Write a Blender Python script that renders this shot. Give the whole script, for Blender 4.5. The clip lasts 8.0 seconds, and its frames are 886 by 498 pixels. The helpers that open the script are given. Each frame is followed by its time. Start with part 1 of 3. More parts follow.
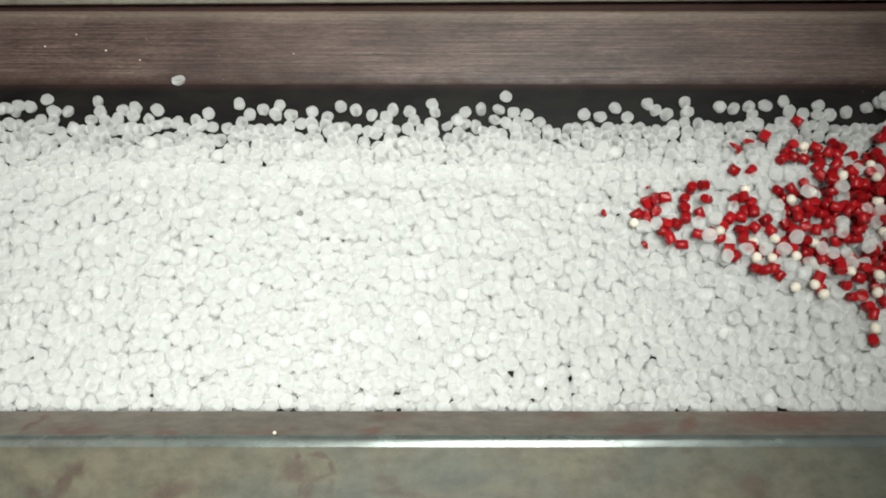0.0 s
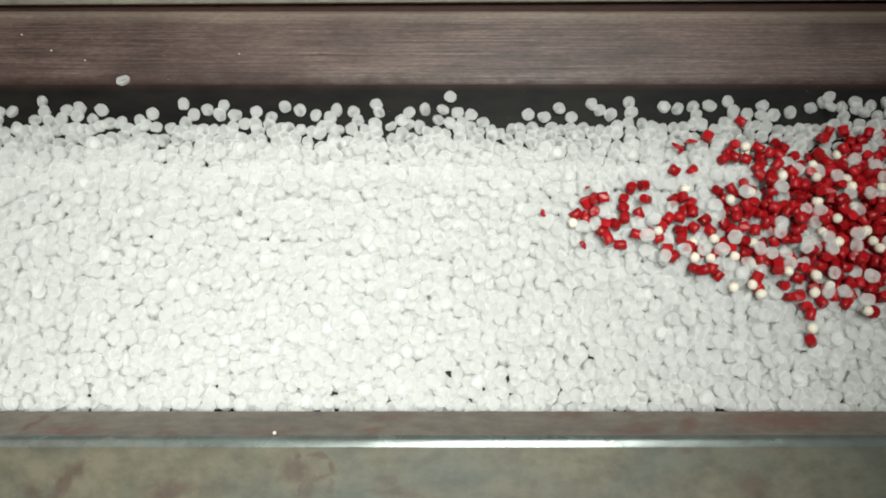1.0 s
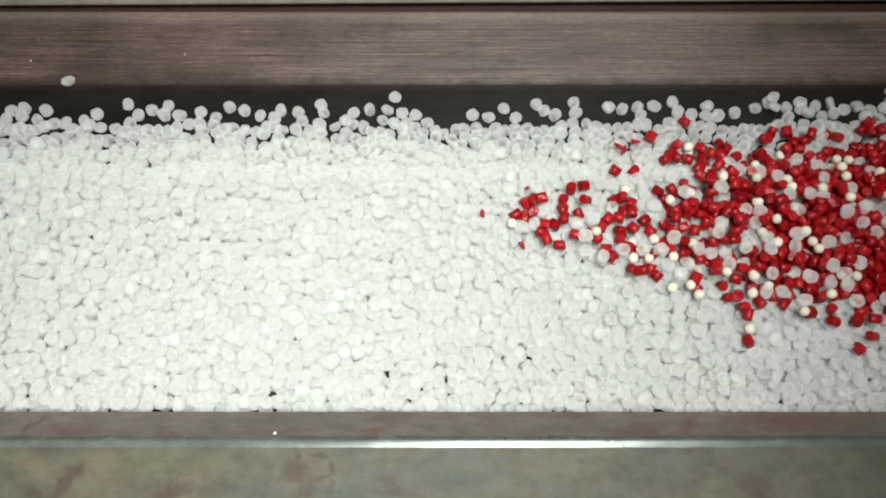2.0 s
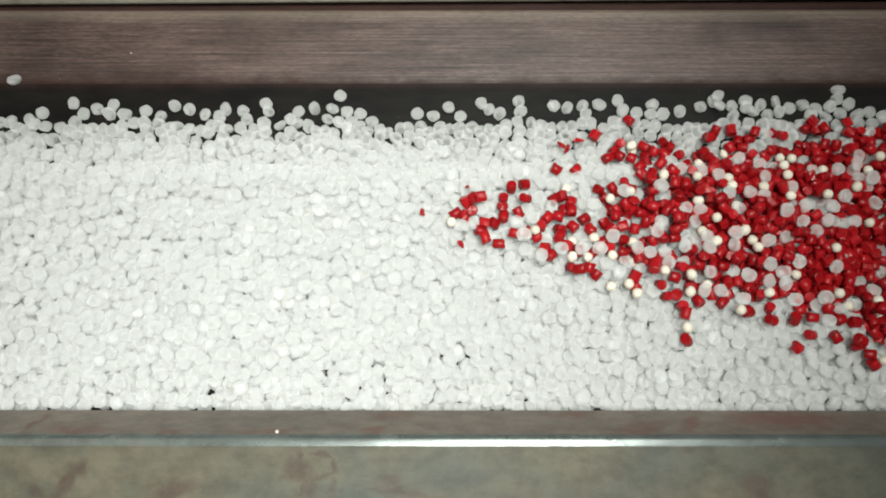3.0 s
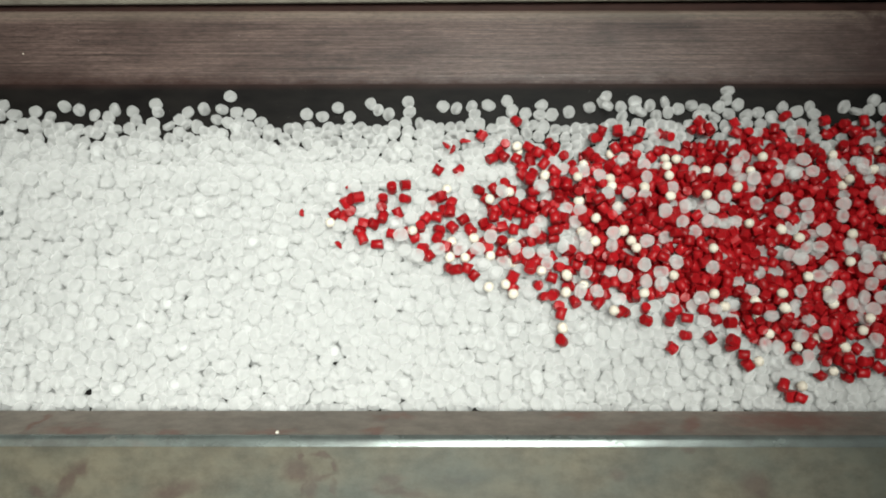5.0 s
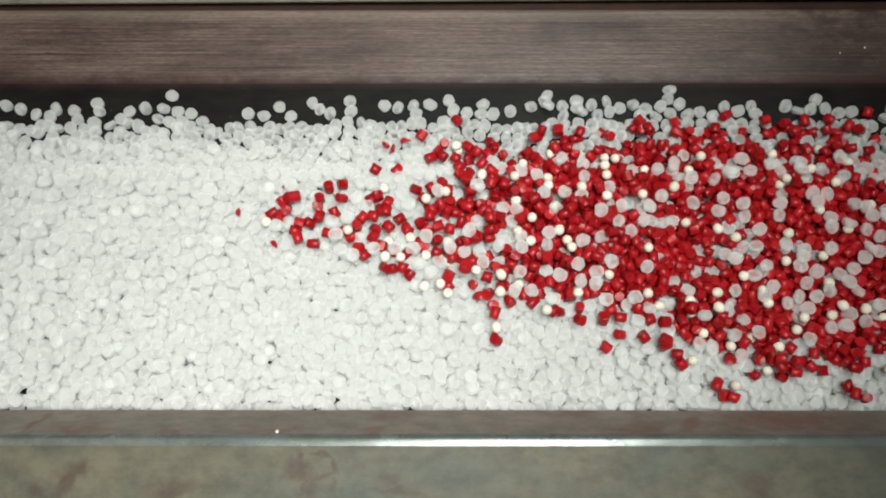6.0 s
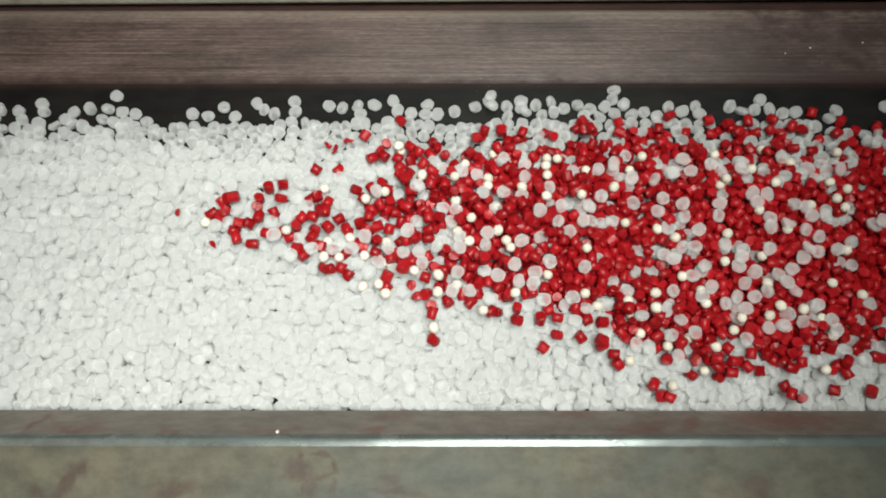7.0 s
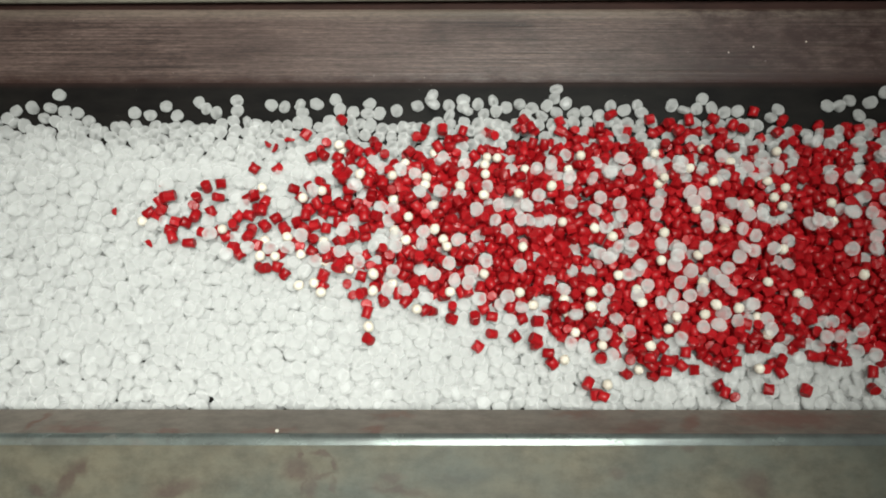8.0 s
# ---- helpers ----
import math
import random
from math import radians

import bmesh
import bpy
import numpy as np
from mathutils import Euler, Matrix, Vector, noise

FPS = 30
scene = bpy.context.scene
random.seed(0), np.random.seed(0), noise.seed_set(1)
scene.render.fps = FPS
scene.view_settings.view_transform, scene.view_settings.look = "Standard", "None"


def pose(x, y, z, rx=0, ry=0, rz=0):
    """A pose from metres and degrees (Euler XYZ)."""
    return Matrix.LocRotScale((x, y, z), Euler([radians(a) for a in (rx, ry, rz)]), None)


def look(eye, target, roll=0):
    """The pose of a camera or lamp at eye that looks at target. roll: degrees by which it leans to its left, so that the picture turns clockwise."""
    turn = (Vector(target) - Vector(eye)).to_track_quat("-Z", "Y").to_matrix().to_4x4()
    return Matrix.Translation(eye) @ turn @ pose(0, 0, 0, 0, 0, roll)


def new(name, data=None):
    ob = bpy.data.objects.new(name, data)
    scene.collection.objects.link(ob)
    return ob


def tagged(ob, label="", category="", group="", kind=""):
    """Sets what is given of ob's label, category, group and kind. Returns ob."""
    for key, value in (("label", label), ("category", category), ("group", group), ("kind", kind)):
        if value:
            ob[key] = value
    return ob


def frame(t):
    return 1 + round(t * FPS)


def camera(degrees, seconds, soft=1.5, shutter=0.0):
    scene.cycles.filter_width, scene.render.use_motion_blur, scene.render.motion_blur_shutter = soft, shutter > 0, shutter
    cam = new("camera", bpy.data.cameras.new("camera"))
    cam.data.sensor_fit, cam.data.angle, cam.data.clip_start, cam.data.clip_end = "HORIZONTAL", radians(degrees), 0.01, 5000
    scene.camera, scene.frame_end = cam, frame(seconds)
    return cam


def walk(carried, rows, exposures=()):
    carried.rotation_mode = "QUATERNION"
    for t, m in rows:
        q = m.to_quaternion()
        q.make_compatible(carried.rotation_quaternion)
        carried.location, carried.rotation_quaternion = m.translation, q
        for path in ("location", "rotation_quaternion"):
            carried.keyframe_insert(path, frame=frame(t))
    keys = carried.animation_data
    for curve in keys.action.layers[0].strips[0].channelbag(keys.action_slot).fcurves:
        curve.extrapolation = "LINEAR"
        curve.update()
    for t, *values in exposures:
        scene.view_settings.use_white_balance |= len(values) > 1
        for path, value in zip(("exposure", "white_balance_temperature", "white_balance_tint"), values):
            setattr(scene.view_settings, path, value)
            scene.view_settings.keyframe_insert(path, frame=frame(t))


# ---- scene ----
# One belt conveyor seen from 0.21 m above; the belt carries plastic granulate towards -x.
# ---------------------------------------------------------------- camera
cam = camera(60.0, 8.0, soft=1.9)
EYE, TILT = 0.2133, 13.4
CAMERA_ROWS = [  # seconds, small nod and swing of the support in degrees
    (0.0, 0.0, 0.0), (1.0, 0.01, 0.0), (1.5, 0.07, -0.02), (3.0, -0.06, 0.17), (3.5, 0.0, 0.17),
    (4.5, 0.0, 0.2), (6.0, -0.07, 0.18), (7.0, -0.05, 0.2), (8.0, -0.12, 0.17),
]
walk(cam, [(t, pose(0, 0, EYE, TILT) @ pose(0, 0, 0, nod, swing, 0)) for t, nod, swing in CAMERA_ROWS],
     exposures=[(0.0, 0.08), (3.0, 0.03), (5.0, -0.03), (8.0, -0.1)])

# belt travel in metres
TRAVEL = [
    (0.0, 0.0), (0.5, 0.00807), (1.0, 0.01658), (1.5, 0.02465), (3.0, 0.05005), (3.5, 0.05782), (4.0, 0.06663),
    (4.5, 0.07455), (6.0, 0.10025), (6.5, 0.10817), (7.0, 0.11683), (7.5, 0.12475), (8.0, 0.13386),
]
MOVING = []

# ---------------------------------------------------------------- light
world = bpy.data.worlds.new("room_air")
world.use_nodes = True
world.node_tree.nodes["Background"].inputs["Color"].default_value = (0.9, 0.85, 0.8, 1)
world.node_tree.nodes["Background"].inputs["Strength"].default_value = 0.3
scene.world = world


def area_lamp(name, at, target, wide, deep, watts, colour, spread=180):
    data = bpy.data.lights.new(name, "AREA")
    data.spread = radians(spread)
    data.shape, data.size, data.size_y, data.energy, data.color = "RECTANGLE", wide, deep, watts, colour
    lamp = new(name, data)
    lamp.matrix_world = look(at, target)
    return lamp


area_lamp("panel_light", (0.034, -0.02, 0.468), (-0.05, 0.006, 0.0), 0.40, 0.16, 0.77, (0.95, 1.0, 0.93), 58)
area_lamp("ceiling_light", (-0.84, 0.1, 1.48), (-0.84, 0.1, 0.0), 0.30, 1.2, 2.1, (1.0, 0.86, 0.7))


# ---------------------------------------------------------------- materials
def material(name):
    mat = bpy.data.materials.new(name)
    mat.use_nodes = True
    tree = mat.node_tree
    return mat, tree, tree.nodes["Principled BSDF"]


def put(tree, kind, **values):
    node = tree.nodes.new(kind)
    for key, value in values.items():
        node.inputs[key.replace("_", " ")].default_value = value
    return node


def coords(tree, scale=(1, 1, 1), source="Object"):
    at = tree.nodes.new("ShaderNodeTexCoord")
    mapping = put(tree, "ShaderNodeMapping", Scale=scale)
    tree.links.new(at.outputs[source], mapping.inputs["Vector"])
    return mapping.outputs["Vector"]


def noise_tex(tree, vector, scale, detail=4.0, rough=0.55):
    node = put(tree, "ShaderNodeTexNoise", Scale=scale, Detail=detail, Roughness=rough)
    tree.links.new(vector, node.inputs["Vector"])
    return node.outputs["Fac"]


def ramp(tree, fac, *stops):
    node = tree.nodes.new("ShaderNodeValToRGB")
    bar = node.color_ramp.elements
    while len(bar) < len(stops):
        bar.new(0.5)
    for element, (position, colour) in zip(bar, stops):
        element.position = position
        element.color = (*colour, 1) if len(colour) == 3 else colour
    tree.links.new(fac, node.inputs["Fac"])
    return node.outputs["Color"]


def mixed(tree, fac, a, b, blend="MIX"):
    node = tree.nodes.new("ShaderNodeMix")
    node.data_type, node.blend_type = "RGBA", blend
    for value, socket in ((fac, node.inputs["Factor"]), (a, node.inputs[6]), (b, node.inputs[7])):
        if isinstance(value, (int, float)):
            socket.default_value = value
        elif isinstance(value, tuple):
            socket.default_value = (*value, 1)
        else:
            tree.links.new(value, socket)
    return node.outputs[2]


def bumped(tree, shader, height, strength, distance):
    node = put(tree, "ShaderNodeBump", Strength=strength, Distance=distance)
    tree.links.new(height, node.inputs["Height"])
    tree.links.new(node.outputs["Normal"], shader.inputs["Normal"])


def plastic(name, dark, light, rough, single=True, cloudy=0.0, see=0.0):
    """Granulate plastic; each piece takes its own tone between dark and light."""
    mat, tree, shader = material(name)
    if single:
        tone = tree.nodes.new("ShaderNodeObjectInfo").outputs["Random"]
    else:
        tone = tree.nodes.new("ShaderNodeNewGeometry").outputs["Random Per Island"]
    colour = ramp(tree, tone, (0.0, dark), (1.0, light))
    tree.links.new(colour, shader.inputs["Base Color"])
    shader.inputs["Roughness"].default_value = rough
    shader.inputs["IOR"].default_value = 1.5
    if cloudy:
        # milky: normals bent up, so sides shade like tops in place of inner scatter; some light goes straight through
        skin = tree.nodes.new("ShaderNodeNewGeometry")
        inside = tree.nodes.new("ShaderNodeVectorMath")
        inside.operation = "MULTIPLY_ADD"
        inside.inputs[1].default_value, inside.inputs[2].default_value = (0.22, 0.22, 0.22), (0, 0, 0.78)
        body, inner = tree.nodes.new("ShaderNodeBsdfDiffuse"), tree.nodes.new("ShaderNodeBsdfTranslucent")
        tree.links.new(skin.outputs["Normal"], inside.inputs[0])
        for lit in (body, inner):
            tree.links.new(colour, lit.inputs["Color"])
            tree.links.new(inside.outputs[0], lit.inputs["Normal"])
        milky, thin = put(tree, "ShaderNodeMixShader", Fac=cloudy), put(tree, "ShaderNodeMixShader", Fac=see)
        gloss, coat = put(tree, "ShaderNodeBsdfAnisotropic", Color=(1, 1, 1, 1), Roughness=rough), put(tree, "ShaderNodeMixShader", Fac=0.009)
        # sheen added on top to brighten the outlines, as refraction would
        rim_sheen, with_rim = put(tree, "ShaderNodeBsdfSheen", Color=(0.28, 0.28, 0.27, 1), Roughness=0.3), tree.nodes.new("ShaderNodeAddShader")
        for link in ((body.outputs[0], milky.inputs[1]), (inner.outputs[0], milky.inputs[2]), (milky.outputs[0], thin.inputs[1]),
                     (tree.nodes.new("ShaderNodeBsdfTransparent").outputs[0], thin.inputs[2]),
                     (thin.outputs[0], coat.inputs[1]), (gloss.outputs[0], coat.inputs[2]), (coat.outputs[0], with_rim.inputs[0]),
                     (rim_sheen.outputs[0], with_rim.inputs[1]), (with_rim.outputs[0], tree.nodes["Material Output"].inputs["Surface"])):
            tree.links.new(*link)
        tree.nodes.remove(shader)
        return mat
    shader.inputs["Specular IOR Level"].default_value = 0.22
    fine = noise_tex(tree, coords(tree), 900.0, 3.0)
    bumped(tree, shader, fine, 0.25, 0.0003)
    return mat


PLATE_STAINS = [  # places, half lengths in millimetres, turn in degrees
    (-87.1, -8.9, 2.2, 2.0, 0), (-90.5, -12.5, 6.5, 1.8, 55), (-35.7, -9.3, 3.7, 3.1, 20), (-32.1, -13.1, 1.7, 4.2, 0),
    (-12.7, -11.2, 3.1, 1.4, 0), (58.2, -4.3, 1.4, 1.1, 0), (-11.3, -14.0, 8.4, 1.3, -8), (41.3, -10.2, 2.0, 1.4, 30),
    (-65.0, -13.8, 7.0, 2.0, 10), (-97.2, -14.4, 2.2, 1.7, 0), (73.5, -12.5, 4.2, 3.1, 0),
    (-34.5, -6.0, 0.6, 2.2, 15), (-30.0, -5.5, 3.0, 0.6, -12), (-26.8, -8.0, 0.7, 2.4, 20), (-29.5, -10.5, 3.5, 0.6, 8),
    (-33.8, -12.5, 0.7, 3.0, -10), (-26.5, -13.5, 0.6, 2.6, 15), (-14.0, -13.5, 6.0, 0.7, -8), (-37.0, -11.0, 0.9, 0.9, 0),
]
FLANGE_STAINS = [  # places, half lengths in millimetres, turn in degrees
    (-102.8, 2.3, 1.0, 2.6, -20), (-90.1, 0.3, 8.8, 1.2, 0), (-43.2, -0.1, 8.8, 0.9, 0), (-13.4, 3.7, 5.8, 1.0, 0),
    (-18.3, 0.3, 2.9, 0.9, 0), (47.8, 0.6, 8.8, 1.5, 10), (32.3, 4.1, 5.8, 1.0, 0), (61.4, 1.7, 3.8, 1.8, 30),
    (87.8, 2.7, 16.1, 2.3, 0), (-68.7, -0.5, 5.8, 0.7, 0),
]


def stain_mask(tree, places):
    """1 inside any of the ragged oval stains, 0 outside."""
    wobble = put(tree, "ShaderNodeTexNoise", Scale=260.0, Detail=4.0)
    tree.links.new(coords(tree), wobble.inputs["Vector"])
    bent = tree.nodes.new("ShaderNodeVectorMath")
    bent.operation = "MULTIPLY_ADD"
    tree.links.new(wobble.outputs["Color"], bent.inputs[0])
    bent.inputs[1].default_value = (0.005, 0.005, 0)
    tree.links.new(coords(tree), bent.inputs[2])
    total = None
    for x, y, long, wide, turn in places:
        spot = put(tree, "ShaderNodeMapping", Location=((x + 2.5) * 0.001, (y + 2.5) * 0.001, 0), Rotation=(0, 0, radians(turn)),
                   Scale=(long * 0.001, wide * 0.001, 1.0))
        spot.vector_type = "TEXTURE"
        tree.links.new(bent.outputs[0], spot.inputs["Vector"])
        flat = tree.nodes.new("ShaderNodeVectorMath")
        flat.operation = "MULTIPLY"
        flat.inputs[1].default_value = (1, 1, 0)
        tree.links.new(spot.outputs[0], flat.inputs[0])
        length = tree.nodes.new("ShaderNodeVectorMath")
        length.operation = "LENGTH"
        tree.links.new(flat.outputs[0], length.inputs[0])
        edge = put(tree, "ShaderNodeMapRange", From_Min=1.25, From_Max=0.45)
        tree.links.new(length.outputs["Value"], edge.inputs["Value"])
        if total is None:
            total = edge.outputs[0]
        else:
            most = tree.nodes.new("ShaderNodeMath")
            most.operation = "MAXIMUM"
            tree.links.new(total, most.inputs[0])
            tree.links.new(edge.outputs[0], most.inputs[1])
            total = most.outputs[0]
    return total


def steel(name, clean, grey, rust, rust_amount, metal=0.35, rough=0.6, stains=(), sheen=0.5):
    """Dirty sheet steel with rolled grain, dull film and rusty smears."""
    mat, tree, shader = material(name)
    grain = noise_tex(tree, coords(tree, (12, 300, 300)), 3.0, 5.0)
    film = noise_tex(tree, coords(tree, (1.0, 1.6, 1.6)), 26.0, 5.0, 0.6)
    smear = noise_tex(tree, coords(tree, (0.8, 1.8, 1.8)), 55.0, 6.0, 0.65)
    tone = ramp(tree, film, (0.3, grey), (0.7, clean))
    tone = mixed(tree, 0.05, tone, ramp(tree, grain, (0.35, (0.35, 0.35, 0.35)), (0.65, (1, 1, 1))), "MULTIPLY")
    blotch = noise_tex(tree, coords(tree, (1.0, 1.4, 1.4)), 150.0, 5.0, 0.7)
    tone = mixed(tree, 0.7, tone, ramp(tree, blotch, (0.35, (0.66, 0.62, 0.6)), (0.6, (1.12, 1.12, 1.1))), "MULTIPLY")
    mask = ramp(tree, smear, (0.60 - rust_amount, (0, 0, 0)), (0.72 - rust_amount, (1, 1, 1)))
    tone = mixed(tree, mask, tone, rust)
    if stains:
        spots = mixed(tree, 1.0, stain_mask(tree, stains), ramp(tree, film, (0.3, (0.25,) * 3), (0.62, (0.65,) * 3)), "MULTIPLY")
        tone = mixed(tree, spots, tone, rust)
    tree.links.new(tone, shader.inputs["Base Color"])
    tree.links.new(ramp(tree, mask, (0.0, (metal,) * 3), (1.0, (0.05,) * 3)), shader.inputs["Metallic"])
    tree.links.new(ramp(tree, film, (0.3, (rough * 0.9,) * 3), (0.7, (rough * 1.15,) * 3)), shader.inputs["Roughness"])
    shader.inputs["Specular IOR Level"].default_value = sheen
    bumped(tree, shader, smear, 0.15, 0.0004)
    return mat


def worn_rubber():
    """Brown, worn edge of the belt with drawn-out scratches and dark patches."""
    mat, tree, shader = material("worn_rubber")
    lines = noise_tex(tree, coords(tree, (30, 2000, 2000)), 1.0, 6.0, 0.7)
    fine = noise_tex(tree, coords(tree, (420, 2900, 2900)), 1.0, 4.0, 0.7)
    patch = noise_tex(tree, coords(tree, (1.0, 2.0, 2.0)), 22.0, 4.0, 0.6)
    tone = ramp(tree, lines, (0.30, (0.031, 0.019, 0.017)), (0.52, (0.096, 0.064, 0.057)), (0.75, (0.190, 0.137, 0.118)))
    tone = mixed(tree, 0.6, tone, ramp(tree, fine, (0.36, (0.3, 0.27, 0.26)), (0.6, (1.4, 1.35, 1.3))), "MULTIPLY")
    cut = noise_tex(tree, coords(tree, (9, 2600, 2600)), 1.0, 2.0, 0.5)
    tone = mixed(tree, ramp(tree, cut, (0.66, (0, 0, 0)), (0.71, (1, 1, 1))), tone, (0.03, 0.022, 0.02))
    dark = ramp(tree, patch, (0.36, (0.35, 0.3, 0.3)), (0.55, (1, 1, 1)))
    tone = mixed(tree, 0.8, tone, dark, "MULTIPLY")
    split = tree.nodes.new("ShaderNodeSeparateXYZ")
    tree.links.new(coords(tree), split.inputs[0])
    later = put(tree, "ShaderNodeMapRange", From_Min=0.19, From_Max=0.215, To_Min=-0.18, To_Max=0.075)
    tree.links.new(split.outputs["X"], later.inputs["Value"])
    mottle = noise_tex(tree, coords(tree, (0.55, 1.0, 1.0)), 260.0, 6.0, 0.75)
    total = tree.nodes.new("ShaderNodeMath")
    tree.links.new(mottle, total.inputs[0])
    tree.links.new(later.outputs[0], total.inputs[1])
    # paler outer border: light caught by the rounded edge, painted into the colour
    rim = put(tree, "ShaderNodeMapRange", From_Min=0.1215, From_Max=0.1245, To_Max=0.38)
    tree.links.new(split.outputs["Y"], rim.inputs["Value"])
    tone = mixed(tree, rim.outputs[0], tone, mixed(tree, fine, (0.1, 0.075, 0.06), (0.36, 0.29, 0.23)))
    ragged = tree.nodes.new("ShaderNodeMath")
    ragged.operation = "MULTIPLY_ADD"
    ragged.inputs[1].default_value = 0.006
    tree.links.new(mottle, ragged.inputs[0])
    tree.links.new(split.outputs["Y"], ragged.inputs[2])
    hem = put(tree, "ShaderNodeMapRange", From_Min=0.1046, From_Max=0.1088, To_Min=1.0, To_Max=0.0)
    tree.links.new(ragged.outputs[0], hem.inputs["Value"])
    tone = mixed(tree, hem.outputs[0], tone, (0.036, 0.020, 0.017))
    for across in (0.1066, 0.1112, 0.1155, 0.1199, 0.1214):  # long scores that run with the belt
        score = tree.nodes.new("ShaderNodeMath")
        score.operation = "COMPARE"
        score.inputs[1].default_value, score.inputs[2].default_value = across, 0.00013
        tree.links.new(split.outputs["Y"], score.inputs[0])
        broken = ramp(tree, noise_tex(tree, coords(tree, (14, 4000 * across, 1)), 1.0, 3.0), (0.42, (0, 0, 0)), (0.6, (0.85,) * 3))
        tone = mixed(tree, mixed(tree, 1.0, broken, score.outputs[0], "MULTIPLY"), tone, (0.02, 0.014, 0.012))
    stain = ramp(tree, total.outputs[0], (0.44, (0, 0, 0)), (0.66, (0.85, 0.85, 0.85)))
    tone = mixed(tree, stain, tone, (0.028, 0.011, 0.010))
    specks = noise_tex(tree, coords(tree), 1100.0, 2.0)
    tone = mixed(tree, ramp(tree, specks, (0.77, (0, 0, 0)), (0.8, (1, 1, 1))), tone, (0.35, 0.3, 0.27))
    tree.links.new(tone, shader.inputs["Base Color"])
    tree.links.new(ramp(tree, hem.outputs[0], (0.0, (0.6,) * 3), (1.0, (0.1,) * 3)), shader.inputs["Specular IOR Level"])
    shader.inputs["Roughness"].default_value = 0.4
    bumped(tree, shader, lines, 0.35, 0.0003)
    return mat


def black_rubber():
    mat, tree, shader = material("black_rubber")
    dust = noise_tex(tree, coords(tree, (1, 3, 3)), 60.0, 6.0, 0.65)
    specks = noise_tex(tree, coords(tree), 1400.0, 2.0)
    tone = ramp(tree, dust, (0.35, (0.0045, 0.004, 0.004)), (0.7, (0.012, 0.0105, 0.0095)))
    split = tree.nodes.new("ShaderNodeSeparateXYZ")
    tree.links.new(coords(tree), split.inputs[0])
    border = put(tree, "ShaderNodeMapRange", From_Min=0.0998, From_Max=0.1030)
    tree.links.new(split.outputs["Y"], border.inputs["Value"])
    wear = mixed(tree, border.outputs[0], (0, 0, 0), ramp(tree, dust, (0.3, (0.5,) * 3), (0.6, (1.0,) * 3)))
    tone = mixed(tree, wear, tone, (0.040, 0.020, 0.017))
    spots = ramp(tree, specks, (0.76, (0, 0, 0)), (0.8, (1, 1, 1)))
    tone = mixed(tree, spots, tone, (0.2, 0.19, 0.18))
    tree.links.new(tone, shader.inputs["Base Color"])
    shader.inputs["Roughness"].default_value = 0.45
    shader.inputs["Specular IOR Level"].default_value = 0.12
    bumped(tree, shader, dust, 0.2, 0.0004)
    return mat


def plain(name, dark, light, scale, rough):
    mat, tree, shader = material(name)
    tree.links.new(ramp(tree, noise_tex(tree, coords(tree), scale), (0.3, dark), (0.7, light)), shader.inputs["Base Color"])
    shader.inputs["Roughness"].default_value = rough
    return mat


CLEAR = ((0.852, 0.85, 0.842), (0.89, 0.888, 0.88))
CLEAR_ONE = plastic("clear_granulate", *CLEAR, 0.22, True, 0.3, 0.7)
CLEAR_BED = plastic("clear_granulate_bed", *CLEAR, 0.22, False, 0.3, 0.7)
RED = ((0.22, 0.004, 0.006), (0.36, 0.009, 0.013))
RED_ONE = plastic("red_granulate", *RED, 0.3, True)
RED_BED = plastic("red_granulate_bed", *RED, 0.3, False)
CREAM_ONE = plastic("cream_granulate", (0.62, 0.56, 0.47), (0.74, 0.68, 0.58), 0.5, True)
RAIL_STEEL = steel("rail_steel", (0.122, 0.105, 0.074), (0.052, 0.060, 0.052), (0.052, 0.028, 0.024), -0.07, 0.05, 0.55, PLATE_STAINS, 0.22)
FLANGE_STEEL = steel("flange_steel", (0.235, 0.202, 0.172), (0.165, 0.142, 0.122), (0.17, 0.066, 0.048), -0.02, 0.3, 0.6, FLANGE_STAINS)
BEND_STEEL = steel("bend_steel", (0.15, 0.175, 0.165), (0.12, 0.135, 0.135), (0.15, 0.135, 0.12), -0.03, 0.45, 0.26)
BACK_STEEL = steel("back_rail_steel", (0.22, 0.20, 0.165), (0.15, 0.135, 0.115), (0.2, 0.13, 0.1), -0.05)
WORN, BLACK = worn_rubber(), black_rubber()
WALL_PAINT = plain("wall_paint", (0.34, 0.30, 0.27), (0.42, 0.38, 0.34), 3.0, 0.8)
CEILING_PAINT = plain("ceiling_paint", (0.6, 0.58, 0.55), (0.66, 0.64, 0.6), 3.0, 0.85)
FLOOR_PAINT = plain("floor_concrete", (0.22, 0.21, 0.20), (0.32, 0.30, 0.28), 5.0, 0.7)


# ---------------------------------------------------------------- mesh helpers
def meshed(name, bm, mat, smooth=False):
    data = bpy.data.meshes.new(name)
    bm.to_mesh(data)
    bm.free()
    data.materials.append(mat)
    if smooth:
        data.polygons.foreach_set("use_smooth", [True] * len(data.polygons))
    return data


def part(name, bm, mat, parent, label="", smooth=False):
    ob = new(name, meshed(name, bm, mat, smooth))
    ob.parent = parent
    return tagged(ob, label)


